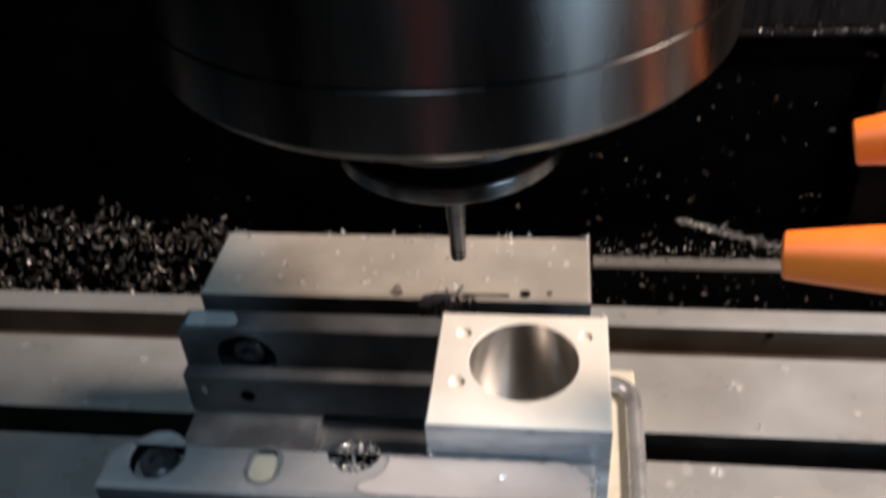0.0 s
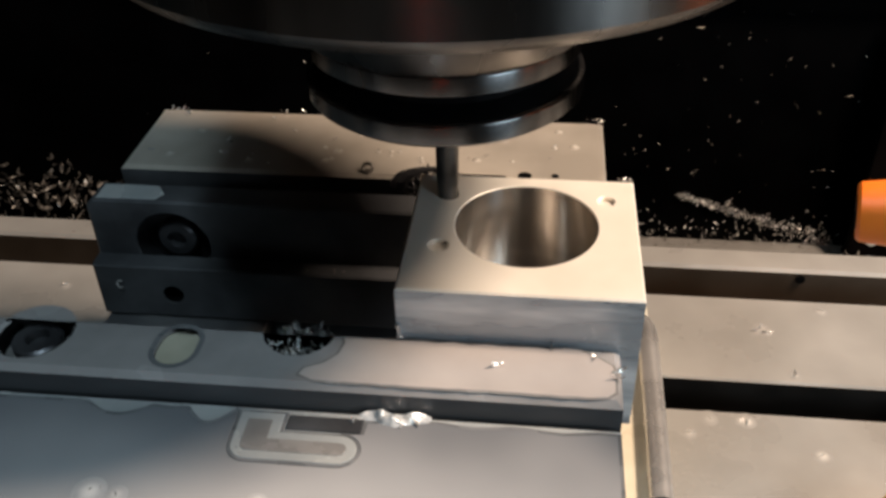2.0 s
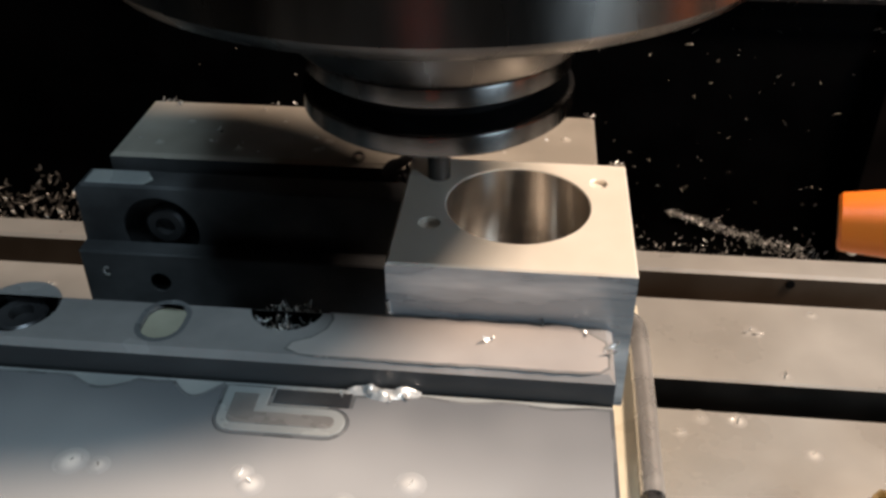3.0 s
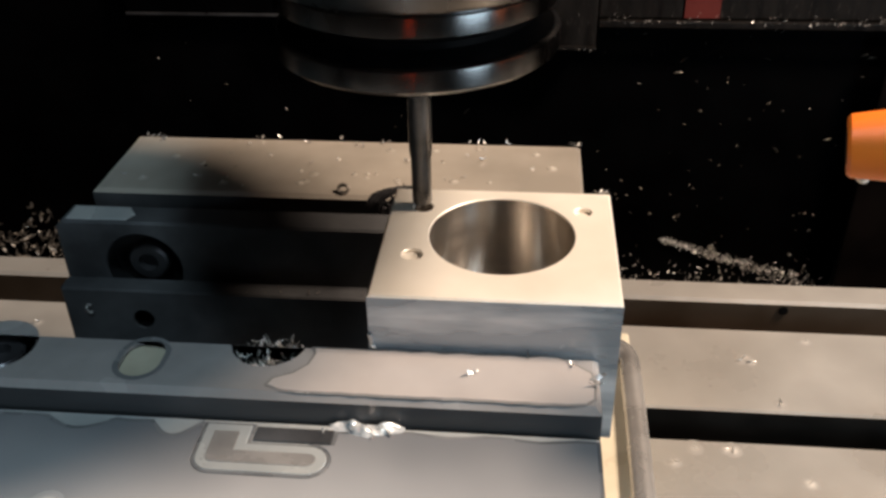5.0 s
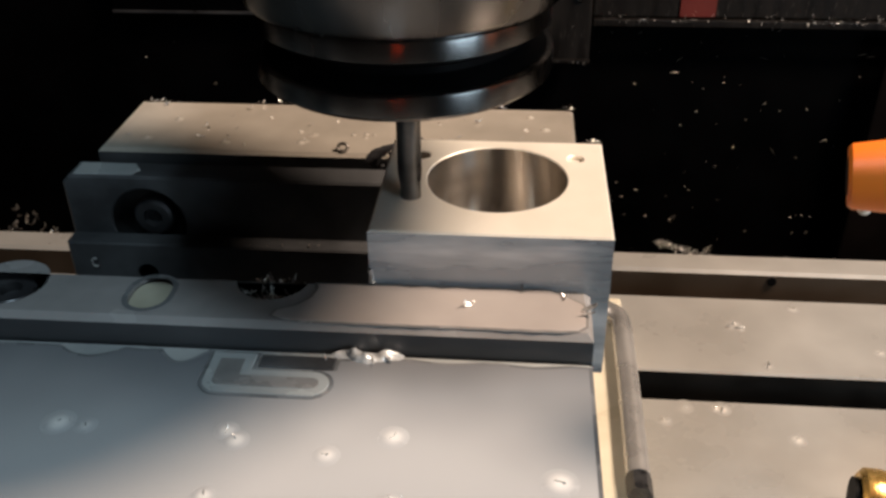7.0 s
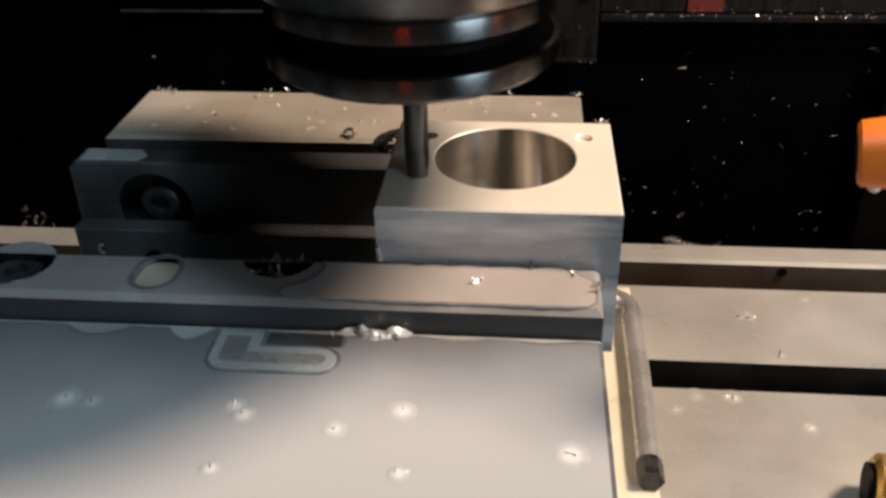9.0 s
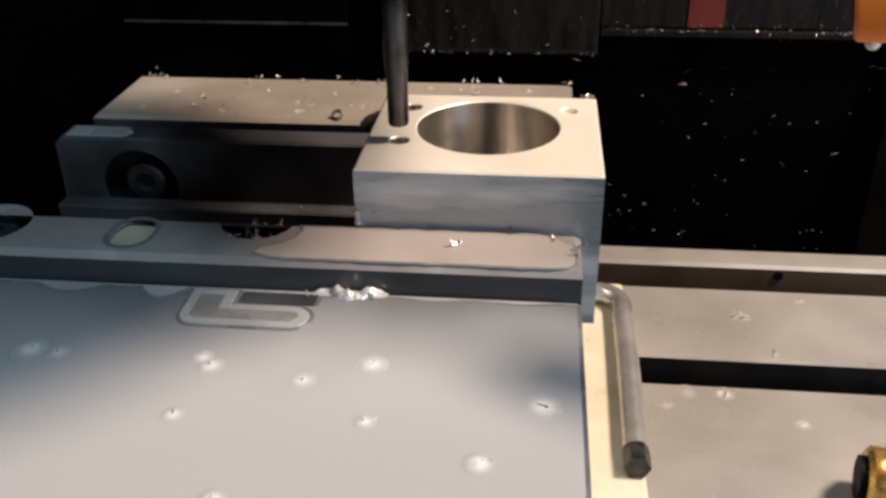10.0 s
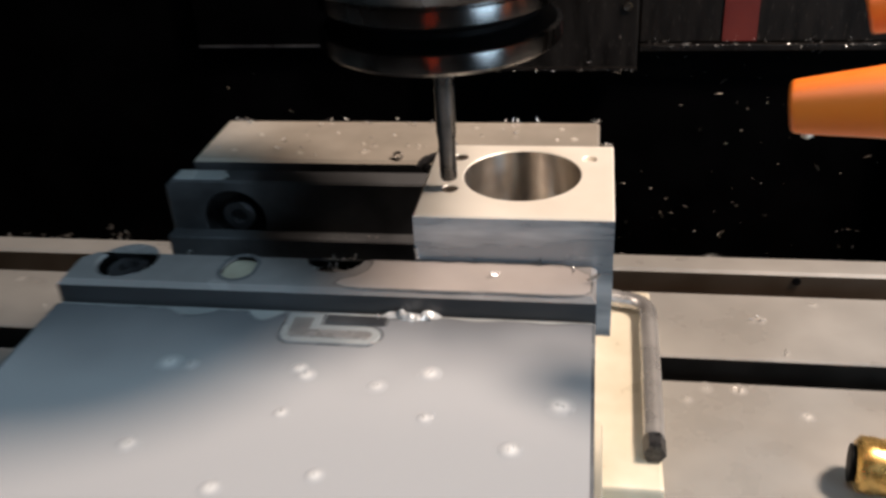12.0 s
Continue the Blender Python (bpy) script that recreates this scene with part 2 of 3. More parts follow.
def tube(points, radius, sides=12, bm=None, caps=True, radii=None):
    """A round or many-sided bar along a line of points."""
    bm = bm or bmesh.new()
    pts = [Vector(p) for p in points]
    rings, up = [], Vector((0, 0, 1))
    for i, p in enumerate(pts):
        way = (pts[min(i + 1, len(pts) - 1)] - pts[max(i - 1, 0)]).normalized()
        side = way.cross(up if abs(way.z) < 0.95 else Vector((0, 1, 0))).normalized()
        over = side.cross(way).normalized()
        r = radii[i] if radii else radius
        rings.append([bm.verts.new(p + r * (math.cos(a) * side + math.sin(a) * over)) for a in (2 * math.pi * k / sides for k in range(sides))])
    for a, b in zip(rings, rings[1:]):
        for k in range(sides):
            j = (k + 1) % sides
            bm.faces.new((a[k], a[j], b[j], b[k])).smooth = sides > 8
    if caps:
        bm.faces.new(rings[0][::-1])
        bm.faces.new(rings[-1])
    bmesh.ops.recalc_face_normals(bm, faces=bm.faces[:])
    return bm


def circle(cx, cy, r, n=48):
    return [(cx + r * math.cos(2 * math.pi * i / n), cy + r * math.sin(2 * math.pi * i / n)) for i in range(n)]


def stadium(x0, x1, y0, y1, n=10):
    """A slot with round ends along y."""
    r, cx = (x1 - x0) / 2, (x0 + x1) / 2
    low = [(cx - r * math.cos(math.pi * i / n), y0 + r - r * math.sin(math.pi * i / n)) for i in range(n + 1)]
    high = [(cx + r * math.cos(math.pi * i / n), y1 - r + r * math.sin(math.pi * i / n)) for i in range(n + 1)]
    return low + high


def spread(loop, d):
    """The loop moved outward by d (inward: minus)."""
    c = (sum(p[0] for p in loop) / len(loop), sum(p[1] for p in loop) / len(loop))
    out = []
    for i, p in enumerate(loop):
        a, b = Vector(loop[i - 1]), Vector(loop[(i + 1) % len(loop)])
        e1, e2 = (Vector(p) - a).normalized(), (b - Vector(p)).normalized()
        n = Vector(((e1 + e2).y, -(e1 + e2).x)).normalized()
        k = max(n.dot(Vector((e1.y, -e1.x))), 0.4)
        if sum(q[0] * r[1] - r[0] * q[1] for q, r in zip(loop, loop[1:] + loop[:1])) < 0:
            n = -n
        out.append((p[0] + n.x * d / k, p[1] + n.y * d / k))
    return out


def plate(outer, holes, z0, z1, chamfer=0.0005, wall=0, hole_wall=0, floor=0):
    """A plate with chamfered rims and holes; holes are (loop, depth), depth None: through."""
    bm = bmesh.new()
    ring = lambda loop, z: [bm.verts.new((x, y, z)) for x, y in loop]  # noqa: E731

    def side(a, b, smooth=False, index=0):
        n = len(a)
        for i in range(n):
            f = bm.faces.new((a[i], a[(i + 1) % n], b[(i + 1) % n], b[i]))
            f.smooth, f.material_index = smooth, index

    edges, low_edges = [], []
    bind = lambda vs: [bm.edges.get((a, b)) or bm.edges.new((a, b)) for a, b in zip(vs, vs[1:] + vs[:1])]  # noqa: E731
    top, rim, foot = ring(spread(outer, -chamfer), z1), ring(outer, z1 - chamfer), ring(outer, z0)
    side(rim, top)
    side(foot, rim, False, wall)
    edges += bind(top)
    low_edges += bind(foot)
    for loop, depth in holes:
        mouth, lip = ring(spread(loop, chamfer * 0.6), z1), ring(loop, z1 - chamfer * 0.6)
        end = ring(loop, z0 if depth is None else z1 - depth)
        side(mouth, lip)
        side(lip, end, True, hole_wall)
        edges += bind(mouth)
        if depth is None:
            low_edges += bind(end)
        else:
            bm.faces.new(end).material_index = floor
    bmesh.ops.triangle_fill(bm, use_beauty=True, edges=edges)
    bmesh.ops.triangle_fill(bm, use_beauty=True, edges=low_edges)
    bmesh.ops.recalc_face_normals(bm, faces=bm.faces[:])
    return bm


def chip(bm, place, size, rng, flat=True):
    """One curled flake of swarf: a bent, tapered strip with some thickness."""
    turn = Euler((rng.uniform(-0.5, 0.5) if flat else rng.uniform(-1.5, 1.5), rng.uniform(-0.5, 0.5) if flat else rng.uniform(-1.5, 1.5), rng.uniform(0, 6.28))).to_matrix()
    bend, wide, twist = rng.uniform(0.6, 3.6), size * rng.uniform(0.05, 0.15), rng.uniform(-1.6, 1.6)
    rings = []
    for i in range(4):
        a = bend * (i / 3 - 0.5)
        c = Vector((size * math.sin(a) / bend, 0, size * (1 - math.cos(a)) / bend))
        w = wide * (1.0 if i in (1, 2) else 0.45)
        s = Vector((0, math.cos(twist * i / 3), math.sin(twist * i / 3))) * w
        t = Vector((math.sin(a), 0, -math.cos(a))) * size * 0.02
        rings.append([bm.verts.new(Vector(place) + turn @ (c + v)) for v in (s + t, -s + t, -s - t, s - t)])
    for a, b in zip(rings, rings[1:]):
        for k in range(4):
            bm.faces.new((a[k], a[(k + 1) % 4], b[(k + 1) % 4], b[k]))
    bm.faces.new(rings[0][::-1])
    bm.faces.new(rings[-1])


def mound(bm, x, y, z, r, h):
    """A low swell of liquid round a chip."""
    rings = [[bm.verts.new((x + r * q * math.cos(a), y + r * q * math.sin(a), z + h * (1 - q * q) ** 3)) for a in (2 * math.pi * i / 16 for i in range(16))] for q in (1.0, 0.88, 0.75, 0.6, 0.45, 0.3, 0.15)]
    for a, b in zip(rings, rings[1:]):
        for k in range(16):
            bm.faces.new((a[k], a[(k + 1) % 16], b[(k + 1) % 16], b[k])).smooth = True
    bm.faces.new(rings[-1]).smooth = True


# ---- the enclosure ----
HEAD = []


def enclosure():
    """The dark inside of the milling machine behind and round the table."""
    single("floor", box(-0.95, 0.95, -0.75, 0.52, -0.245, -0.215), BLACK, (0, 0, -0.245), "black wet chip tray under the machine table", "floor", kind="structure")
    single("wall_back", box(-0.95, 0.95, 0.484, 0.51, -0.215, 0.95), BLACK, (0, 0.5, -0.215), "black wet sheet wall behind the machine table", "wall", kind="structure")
    single("wall_left", box(-0.98, -0.95, -0.75, 0.484, -0.215, 0.95), DARK, (-0.95, 0, -0.215), "dark painted enclosure wall", "wall", kind="structure")
    single("wall_right", box(0.95, 0.98, -0.75, 0.484, -0.215, 0.95), DARK, (0.95, 0, -0.215), "dark painted enclosure wall", "wall", kind="structure")
    single("wall_front", box(-0.95, 0.95, -0.78, -0.75, -0.215, 0.95), DARK, (0, -0.75, -0.215), "dark painted enclosure front", "wall", kind="structure")
    single("ceiling", box(-0.95, 0.95, -0.75, 0.484, 0.95, 0.98), DARK, (0, 0, 0.95), "dark painted enclosure ceiling", "ceiling", kind="structure")
    single("trim", box(0.075, 0.29, 0.470, 0.4835, -0.2135, -0.2085, 0.001), TABLE, (0.18, 0.476, -0.2135), "pale coolant-washed ledge at the foot of the back wall", "ledge", kind="structure")
    box_cover = thing("column_cover", (0.014, 0.47, 0.0142), "grimy grey steel column cover with swarf along its edge", "cover")
    HEAD.append(box_cover)
    part("front_panel", box(-0.056, 0.0814, 0.452, 0.4665, 0.0142, 0.6, 0.002), PANEL, box_cover)
    part("lower_lip", box(-0.056, 0.0814, 0.4475, 0.4515, 0.0142, 0.0167, 0.0006), PANEL, box_cover, "bent lower lip")
    for x in (-0.045, 0.073):
        part("screw", lathe([(0.001, 0.0), (0.0032, 0.0004), (0.0036, 0.0012), (0.0036, 0.002)], 0, 0, 20), HOLDER, box_cover, "round-headed screw").matrix_basis = Matrix.Translation(Vector((x, 0.4518, 0.062)) - BASES[box_cover.name]) @ Matrix.Rotation(radians(90), 4, "X") @ Matrix.Translation(BASES[box_cover.name])
    slab = thing("way_guard", (0.35, 0.475, 0.029), "grimy grey sheet guard with a red square decal", "guard")
    part("sheet", box(0.083, 0.75, 0.468, 0.4835, 0.029, 0.5, 0.0015), PANEL, slab)
    part("lower_lip", box(0.0835, 0.75, 0.462, 0.4675, 0.024, 0.029, 0.0008), PANEL, slab, "bent lower lip with swarf on it")
    part("decal", box(0.1432, 0.1677, 0.4662, 0.4676, 0.0305, 0.09), RED, slab, "dull red square decal")
    rail = thing("guard_edge", (-0.19, 0.475, 0.027), "dark sheet guard with a paler strip for its lit lower edge", "guard")
    part("sheet", box(-0.27, -0.1, 0.470, 0.4835, 0.0285, 0.5, 0.001), BLACK, rail)
    # The lit lower edge, drawn as a strip lighter than the sheet.
    part("edge_strip", box(-0.27, -0.1, 0.468, 0.4695, 0.027, 0.029, 0.0004), STEEL_DARK, rail, "thin paler strip for the lit edge")
    side = thing("side_curtain", (0.42, 0.44, -0.215), "dark brown pleated rubber curtain", "curtain")
    part("curtain_sheet", box(0.285, 0.70, 0.452, 0.462, -0.215, 0.02, 0.002), CURTAIN, side)


def indicator_lamp():
    lamp = thing("indicator_lamp", (0.03, -0.745, 0.06), "small red indicator lamp on the dark enclosure front", "lamp")
    part("housing", box(0.012, 0.048, -0.7495, -0.742, 0.06, 0.19, 0.002), DARK, lamp)
    part("lens", box(0.027, 0.033, -0.7418, -0.738, 0.07, 0.18, 0.001), RED_GLOW, lamp, "glowing red lens")


def back_swarf():
    rng = random.Random(5)
    bm = bmesh.new()
    for _ in range(3000):
        x = rng.uniform(-0.75, 0.33)
        if x > -0.27 and rng.random() < 0.72:
            continue
        u = rng.random() ** 1.2
        y = 0.475 - 0.12 * u
        z = -0.213 + (0.062 if x < -0.25 else 0.03) * (1 - u) ** 1.3 * rng.uniform(0.3, 1) + 0.004
        chip(bm, (x, y, z), rng.uniform(0.006, 0.015) if x < -0.25 else rng.uniform(0.002, 0.006), rng, False)
    single("swarf_heap", bm, CHIP_DULL, (-0.4, 0.43, -0.215), "heap of grey curled metal swarf on the chip tray", "swarf", kind="stuff")
    bm = bmesh.new()
    for _ in range(750):
        u = rng.random() ** 1.3
        x = 0.15 + 0.13 * u
        chip(bm, (x + rng.gauss(0, 0.001), 0.4805, -0.163 - 0.04 * u + rng.gauss(0, 0.0013 + 0.0028 * u)), rng.uniform(0.0016, 0.0042), rng, False)
    for _ in range(120):
        chip(bm, (rng.uniform(0.08, 0.285), 0.478, -0.205 + abs(rng.gauss(0, 0.012))), rng.uniform(0.002, 0.006), rng, False)
    single("swarf_streak", bm, CHIP, (0.2, 0.48, -0.2), "bright streak of wet swarf stuck to the black back wall", "swarf", kind="stuff")
    bm = bmesh.new()
    for _ in range(120):
        x = rng.uniform(0.06, 0.29) if rng.random() < 0.8 else rng.uniform(-0.3, 0.06)
        z = rng.uniform(-0.195, 0.02)
        long, lean = rng.choice((0.0008, 0.001, 0.0014, 0.002, 0.003, 0.0065)), rng.uniform(-0.9, 0.9)
        tube([(x + long * (u - 0.5) * math.cos(lean), 0.4828 - 0.0006 * u * (1 - u), z + long * (u - 0.5) * math.sin(lean) + 0.3 * long * u * (1 - u)) for u in (0, 0.33, 0.67, 1)], 1, 4, bm, True, [0.0001, 0.00024, 0.00028, 0.0001])
    single("scattered_chips", bm, CHIP_DULL, (0.2, 0.48, -0.1), "small metal chips stuck to the black back wall", "swarf", kind="stuff")
    bm = bmesh.new()
    for _ in range(190):
        chip(bm, (rng.uniform(0.086, 0.5), 0.4605, 0.028 + abs(rng.gauss(0, 0.003))), rng.uniform(0.001, 0.0035), rng, False)
    single("guard_swarf", bm, CHIP, (0.1, 0.45, 0.007), "bright chips clinging to the lip of the grey guard", "swarf", kind="stuff")
    bm = bmesh.new()
    for _ in range(55):
        chip(bm, (rng.uniform(-0.055, 0.08), 0.447 if rng.random() < 0.6 else 0.4513, rng.choice((0.0145, 0.0152, rng.uniform(0.018, 0.08)))), rng.uniform(0.0012, 0.004), rng, False)
    HEAD.append(single("cover_swarf", bm, CHIP, (0.0, 0.45, 0.0142), "bright chips clinging to the grey column cover", "swarf", kind="stuff"))


# ---- the machine table and what rides on it ----
RIDERS = []
FLOORS = []


def machine_table():
    t = thing("machine_table", (0, 0.02, -0.06), "wet cast-iron machine table with tee slots and a rear coolant trough", "table")
    RIDERS.append(t)
    x0, x1 = -0.62, 0.62
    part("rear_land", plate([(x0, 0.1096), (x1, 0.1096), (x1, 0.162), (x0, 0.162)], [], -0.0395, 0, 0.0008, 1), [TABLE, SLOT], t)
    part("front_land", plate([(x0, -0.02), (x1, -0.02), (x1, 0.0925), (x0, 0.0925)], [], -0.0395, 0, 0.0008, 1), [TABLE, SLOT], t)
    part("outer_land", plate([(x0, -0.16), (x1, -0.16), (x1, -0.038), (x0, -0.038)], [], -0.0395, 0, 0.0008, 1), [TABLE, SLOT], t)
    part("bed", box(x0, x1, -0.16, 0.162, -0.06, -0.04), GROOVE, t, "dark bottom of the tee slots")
    part("trough_floor", box(x0, x1, 0.1625, 0.1845, -0.06, -0.02), TROUGH, t, "brown stained coolant trough")
    rim = part("rear_rim", plate([(x0, 0.185), (x1, 0.185), (x1, 0.2005), (x0, 0.2005)], [], -0.06, -0.001, 0.0015, 1), [TABLE, TROUGH], t, "pale wet rear rim")
    for x in (-0.32, 0.153, 0.42):
        part("tapped_hole", tube([(x, 0.1848, -0.0055), (x, 0.1843, -0.0055)], 0.0022, 14), GROOVE, rim, "small dark threaded hole")


def workpiece():
    outer = [(0, 0), (0.057, 0), (0.057, 0.0508), (0, 0.0508)]
    holes = [(circle(0.0292, 0.0285, 0.0179, 96), None)]
    for x, y, depth in ((0.0085, 0.0408, 0.034), (0.0082, 0.0178, 0.034), (0.0495, 0.0405, 0.0012)):
        holes.append((circle(x, y, 0.0024 if depth > 0.002 else 0.0021, 28), depth))
    bm = plate(outer, holes, TOP - 0.039, TOP, 0.0005, 1, 2, 0)
    w = thing("workpiece", (0.0292, 0.0285, TOP - 0.039), "square aluminium block with a large polished bore and corner holes", "workpiece")
    RIDERS.append(w)
    part("body", bm, [ALU, ALU_SAWN, ALU_BORE], w)
    for x, y in ((0.0085, 0.0408), (0.0082, 0.0178)):
        FLOORS.append(part("hole_floor", lathe([(0.0022, TOP - 0.0022), (0.00238, TOP - 0.0021), (0.00238, TOP - 0.0009), (0.0008, TOP - 0.0015)], x, y, 28), ALU, w, "bright bottom of the hole under the cutter"))
    rng = random.Random(3)
    bm = bmesh.new()
    for k in range(9):
        chip(bm, (0.0563 - 0.0003 * k + rng.gauss(0, 0.0004), 0.0503 + rng.gauss(0, 0.0003), TOP + 0.0003), rng.uniform(0.001, 0.0026), rng, False)
    part("burr", bm, CHIP, w, "ragged bright burr on the rear corner")
    line = [(0.0002 + 0.0004 * math.sin(i), -0.0004, TOP - 0.0105 - 0.0012 * i) for i in range(4)]
    part("edge_curl", tube(line, 0.0006, 6), CHIP, w, "thin bright curl hanging at the front corner")


def vise():
    v = thing("milling_vise", (-0.025, 0.03, 0.0), "coolant-filmed steel milling vise clamped on the table", "vise")
    RIDERS.append(v)
    z = TOP
    base = part("base", box(-0.105, 0.0775, 0.006, 0.13, 0.0004, z - 0.105, 0.0015), CAST, v, "cream coolant-washed vise base")
    part("base_front", box(-0.105, 0.056, -0.16, 0.0055, 0.0004, z - 0.075, 0.002), CAST, v)
    part("bed", box(-0.1045, 0.0525, -0.105, 0.125, z - 0.1045, z - 0.066, 0.001), STEEL, v, "grey steel bed between the jaws")
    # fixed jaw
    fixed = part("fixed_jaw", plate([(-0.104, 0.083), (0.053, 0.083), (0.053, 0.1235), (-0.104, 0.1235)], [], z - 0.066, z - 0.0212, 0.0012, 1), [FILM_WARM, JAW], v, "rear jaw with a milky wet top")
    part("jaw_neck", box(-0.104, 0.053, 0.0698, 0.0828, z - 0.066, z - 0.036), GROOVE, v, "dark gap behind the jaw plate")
    for x, y, r in ((0.0275, 0.0862, 0.0022), (0.037, 0.0868, 0.0012), (-0.072, 0.101, 0.0006)):
        part("screw_hole", lathe([(r * 0.6, z - 0.0213), (r, z - 0.0211), (r, z - 0.02105), (r * 0.6, z - 0.02105)], x, y, 24), GROOVE, fixed, "small dark hole")
    part("edge_streak", box(0.001, 0.0215, 0.0842, 0.0856, z - 0.02119, z - 0.0209, 0.0001), GROOVE, fixed, "narrow dark streak along the jaw's edge")
    # rear jaw plate with counterbored screw holes, built flat and stood up
    loop = [(-0.106, z - 0.0655), (0.053, z - 0.0655), (0.053, z - 0.0195), (-0.1035, z - 0.0195), (-0.106, z - 0.022)]
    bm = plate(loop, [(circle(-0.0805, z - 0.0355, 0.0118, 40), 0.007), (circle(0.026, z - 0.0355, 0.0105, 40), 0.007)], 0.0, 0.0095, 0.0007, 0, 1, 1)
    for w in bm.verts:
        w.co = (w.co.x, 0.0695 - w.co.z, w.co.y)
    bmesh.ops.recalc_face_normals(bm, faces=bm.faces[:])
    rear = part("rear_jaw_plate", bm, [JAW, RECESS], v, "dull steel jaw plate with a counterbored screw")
    screw = part("screw", lathe([(0.0062, 0), (0.0062, 0.0032), (0.0055, 0.0038), (0.0031, 0.0038), (0.0029, 0.0012), (0.0004, 0.001)], 0, 0, 40), STEEL_DARK, rear, "dark socket-head screw")
    screw.matrix_basis = Matrix.Translation(Vector((-0.0805, 0.0669, z - 0.0355)) - BASES[v.name]) @ Matrix.Rotation(radians(90), 4, "X") @ Matrix.Translation(BASES[v.name])
    part("film", plate([(-0.1025, 0.0612), (-0.084, 0.0612), (-0.082, 0.0645), (-0.085, 0.0688), (-0.1025, 0.0688)], [], z - 0.0196, z - 0.0192, 0.0002), FILM_EDGE, rear, "pale wet film on the plate's top")
    # step under the workpiece
    loop = [(-0.1055, z - 0.059), (0.053, z - 0.059), (0.053, z - 0.0395), (-0.1055, z - 0.0395)]
    bm = plate(loop, [(circle(-0.081, z - 0.05, 0.0032, 24), 0.005)], 0.0, 0.0065, 0.0005, 0, 1, 1)
    for w in bm.verts:
        w.co = (w.co.x, 0.0598 - w.co.z, w.co.y)
    bmesh.ops.recalc_face_normals(bm, faces=bm.faces[:])
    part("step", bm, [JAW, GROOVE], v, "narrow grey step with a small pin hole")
    part("way", box(-0.1045, -0.052, 0.0, 0.0595, z - 0.0655, z - 0.0595, 0.0005), STEEL, v, "ground way under the step")
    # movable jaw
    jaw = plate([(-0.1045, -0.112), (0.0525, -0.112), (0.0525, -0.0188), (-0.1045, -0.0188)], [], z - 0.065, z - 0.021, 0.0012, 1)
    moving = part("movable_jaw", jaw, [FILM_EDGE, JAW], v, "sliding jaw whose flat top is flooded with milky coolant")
    bite = [(-0.0235 + 0.0105 * math.cos(a), 0.0005 + 0.0108 * math.sin(a)) for a in (math.pi * (2 - i / 12) for i in range(13))][::-1]
    outer = [(-0.1045, -0.0182), (0.0525, -0.0182), (0.0525, 0.0)] + [(x, min(y, 0.0)) for x, y in bite] + [(-0.1, 0.0), (-0.1045, -0.0045)]
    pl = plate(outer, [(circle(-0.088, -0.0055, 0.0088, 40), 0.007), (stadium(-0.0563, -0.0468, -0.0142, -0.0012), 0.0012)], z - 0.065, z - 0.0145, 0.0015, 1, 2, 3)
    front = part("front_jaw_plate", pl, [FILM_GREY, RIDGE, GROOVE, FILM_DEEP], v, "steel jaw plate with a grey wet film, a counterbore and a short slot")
    part("screw_head", lathe([(0.0062, z - 0.0214), (0.0062, z - 0.017), (0.0055, z - 0.0165), (0.003, z - 0.0165), (0.0028, z - 0.019)], -0.088, -0.0055, 40), STEEL_DARK, front)
    part("counterbore_floor", lathe([(0.0086, z - 0.0212), (0.0086, z - 0.0206), (0.0064, z - 0.0204), (0.0064, z - 0.0212)], -0.088, -0.0055, 40, None, False), POCKET, front, "grey film in the counterbore")
    slot = stadium(-0.0563, -0.0468, -0.0142, -0.0012)
    part("slot_margin", plate(spread(slot, 0.0013), [(slot, None)], z - 0.0146, z - 0.01442, 0.00004), WATER_LINE, front, "dark waterline round the slot")
    # pocket shaped like an L in the sliding jaw's top
    r = 0.004
    bar = [(-0.0325, -0.0215), (-0.0325, -0.031)]
    bar += [(-0.0285 - r * math.cos(a), -0.031 - r * math.sin(a)) for a in (math.pi / 2 * i / 6 for i in range(1, 7))]
    bar += [(-0.0085 + r * math.sin(a), -0.031 - r * math.cos(a)) for a in (math.pi * i / 10 for i in range(0, 11))]
    bar += [(-0.0225, -0.027), (-0.0225, -0.0215)]
    part("pocket_outline", plate(spread(bar, 0.0007), [], z - 0.0209, z - 0.02062, 0.0002), WATER_LINE, moving, "dark waterline round the pocket")
    part("pocket_rim", plate(bar, [], z - 0.0206, z - 0.0204, 0.00015), FILM_EDGE, moving, "pale wet rim of the pocket")
    part("pocket_floor", plate(spread(bar, -0.0022), [], z - 0.02039, z - 0.02025, 0.0001), POCKET, moving, "dark middle of the pocket")
    # A dark reflection beside the pocket, drawn as a plate of jaw steel.
    part("reflection_patch", plate([(-0.0215, -0.0258), (-0.0045, -0.0258), (-0.0045, -0.0215), (-0.0215, -0.0215)], [], z - 0.0209, z - 0.02055, 0.0002), JAW, moving, "dark patch for a reflection by the pocket")
    # the puddle on the sliding jaw, with a scalloped rear shore
    shore = [(-0.1035, -0.0218)]
    for x0, x1, depth in ((-0.1, -0.07, 0.0002), (-0.0695, -0.0535, 0.0034), (-0.053, -0.046, 0.0003), (-0.0455, -0.034, 0.0042)):
        shore += [(x0 + (x1 - x0) * i / 10, -0.0216 - depth * math.sin(math.pi * i / 10)) for i in range(11)]
    shore += [(-0.0334, -0.0225), (-0.0334, -0.031)] + [(-0.0285 - 0.0049 * math.cos(a), -0.031 - 0.0049 * math.sin(a)) for a in (math.pi / 2 * i / 6 for i in range(1, 7))]
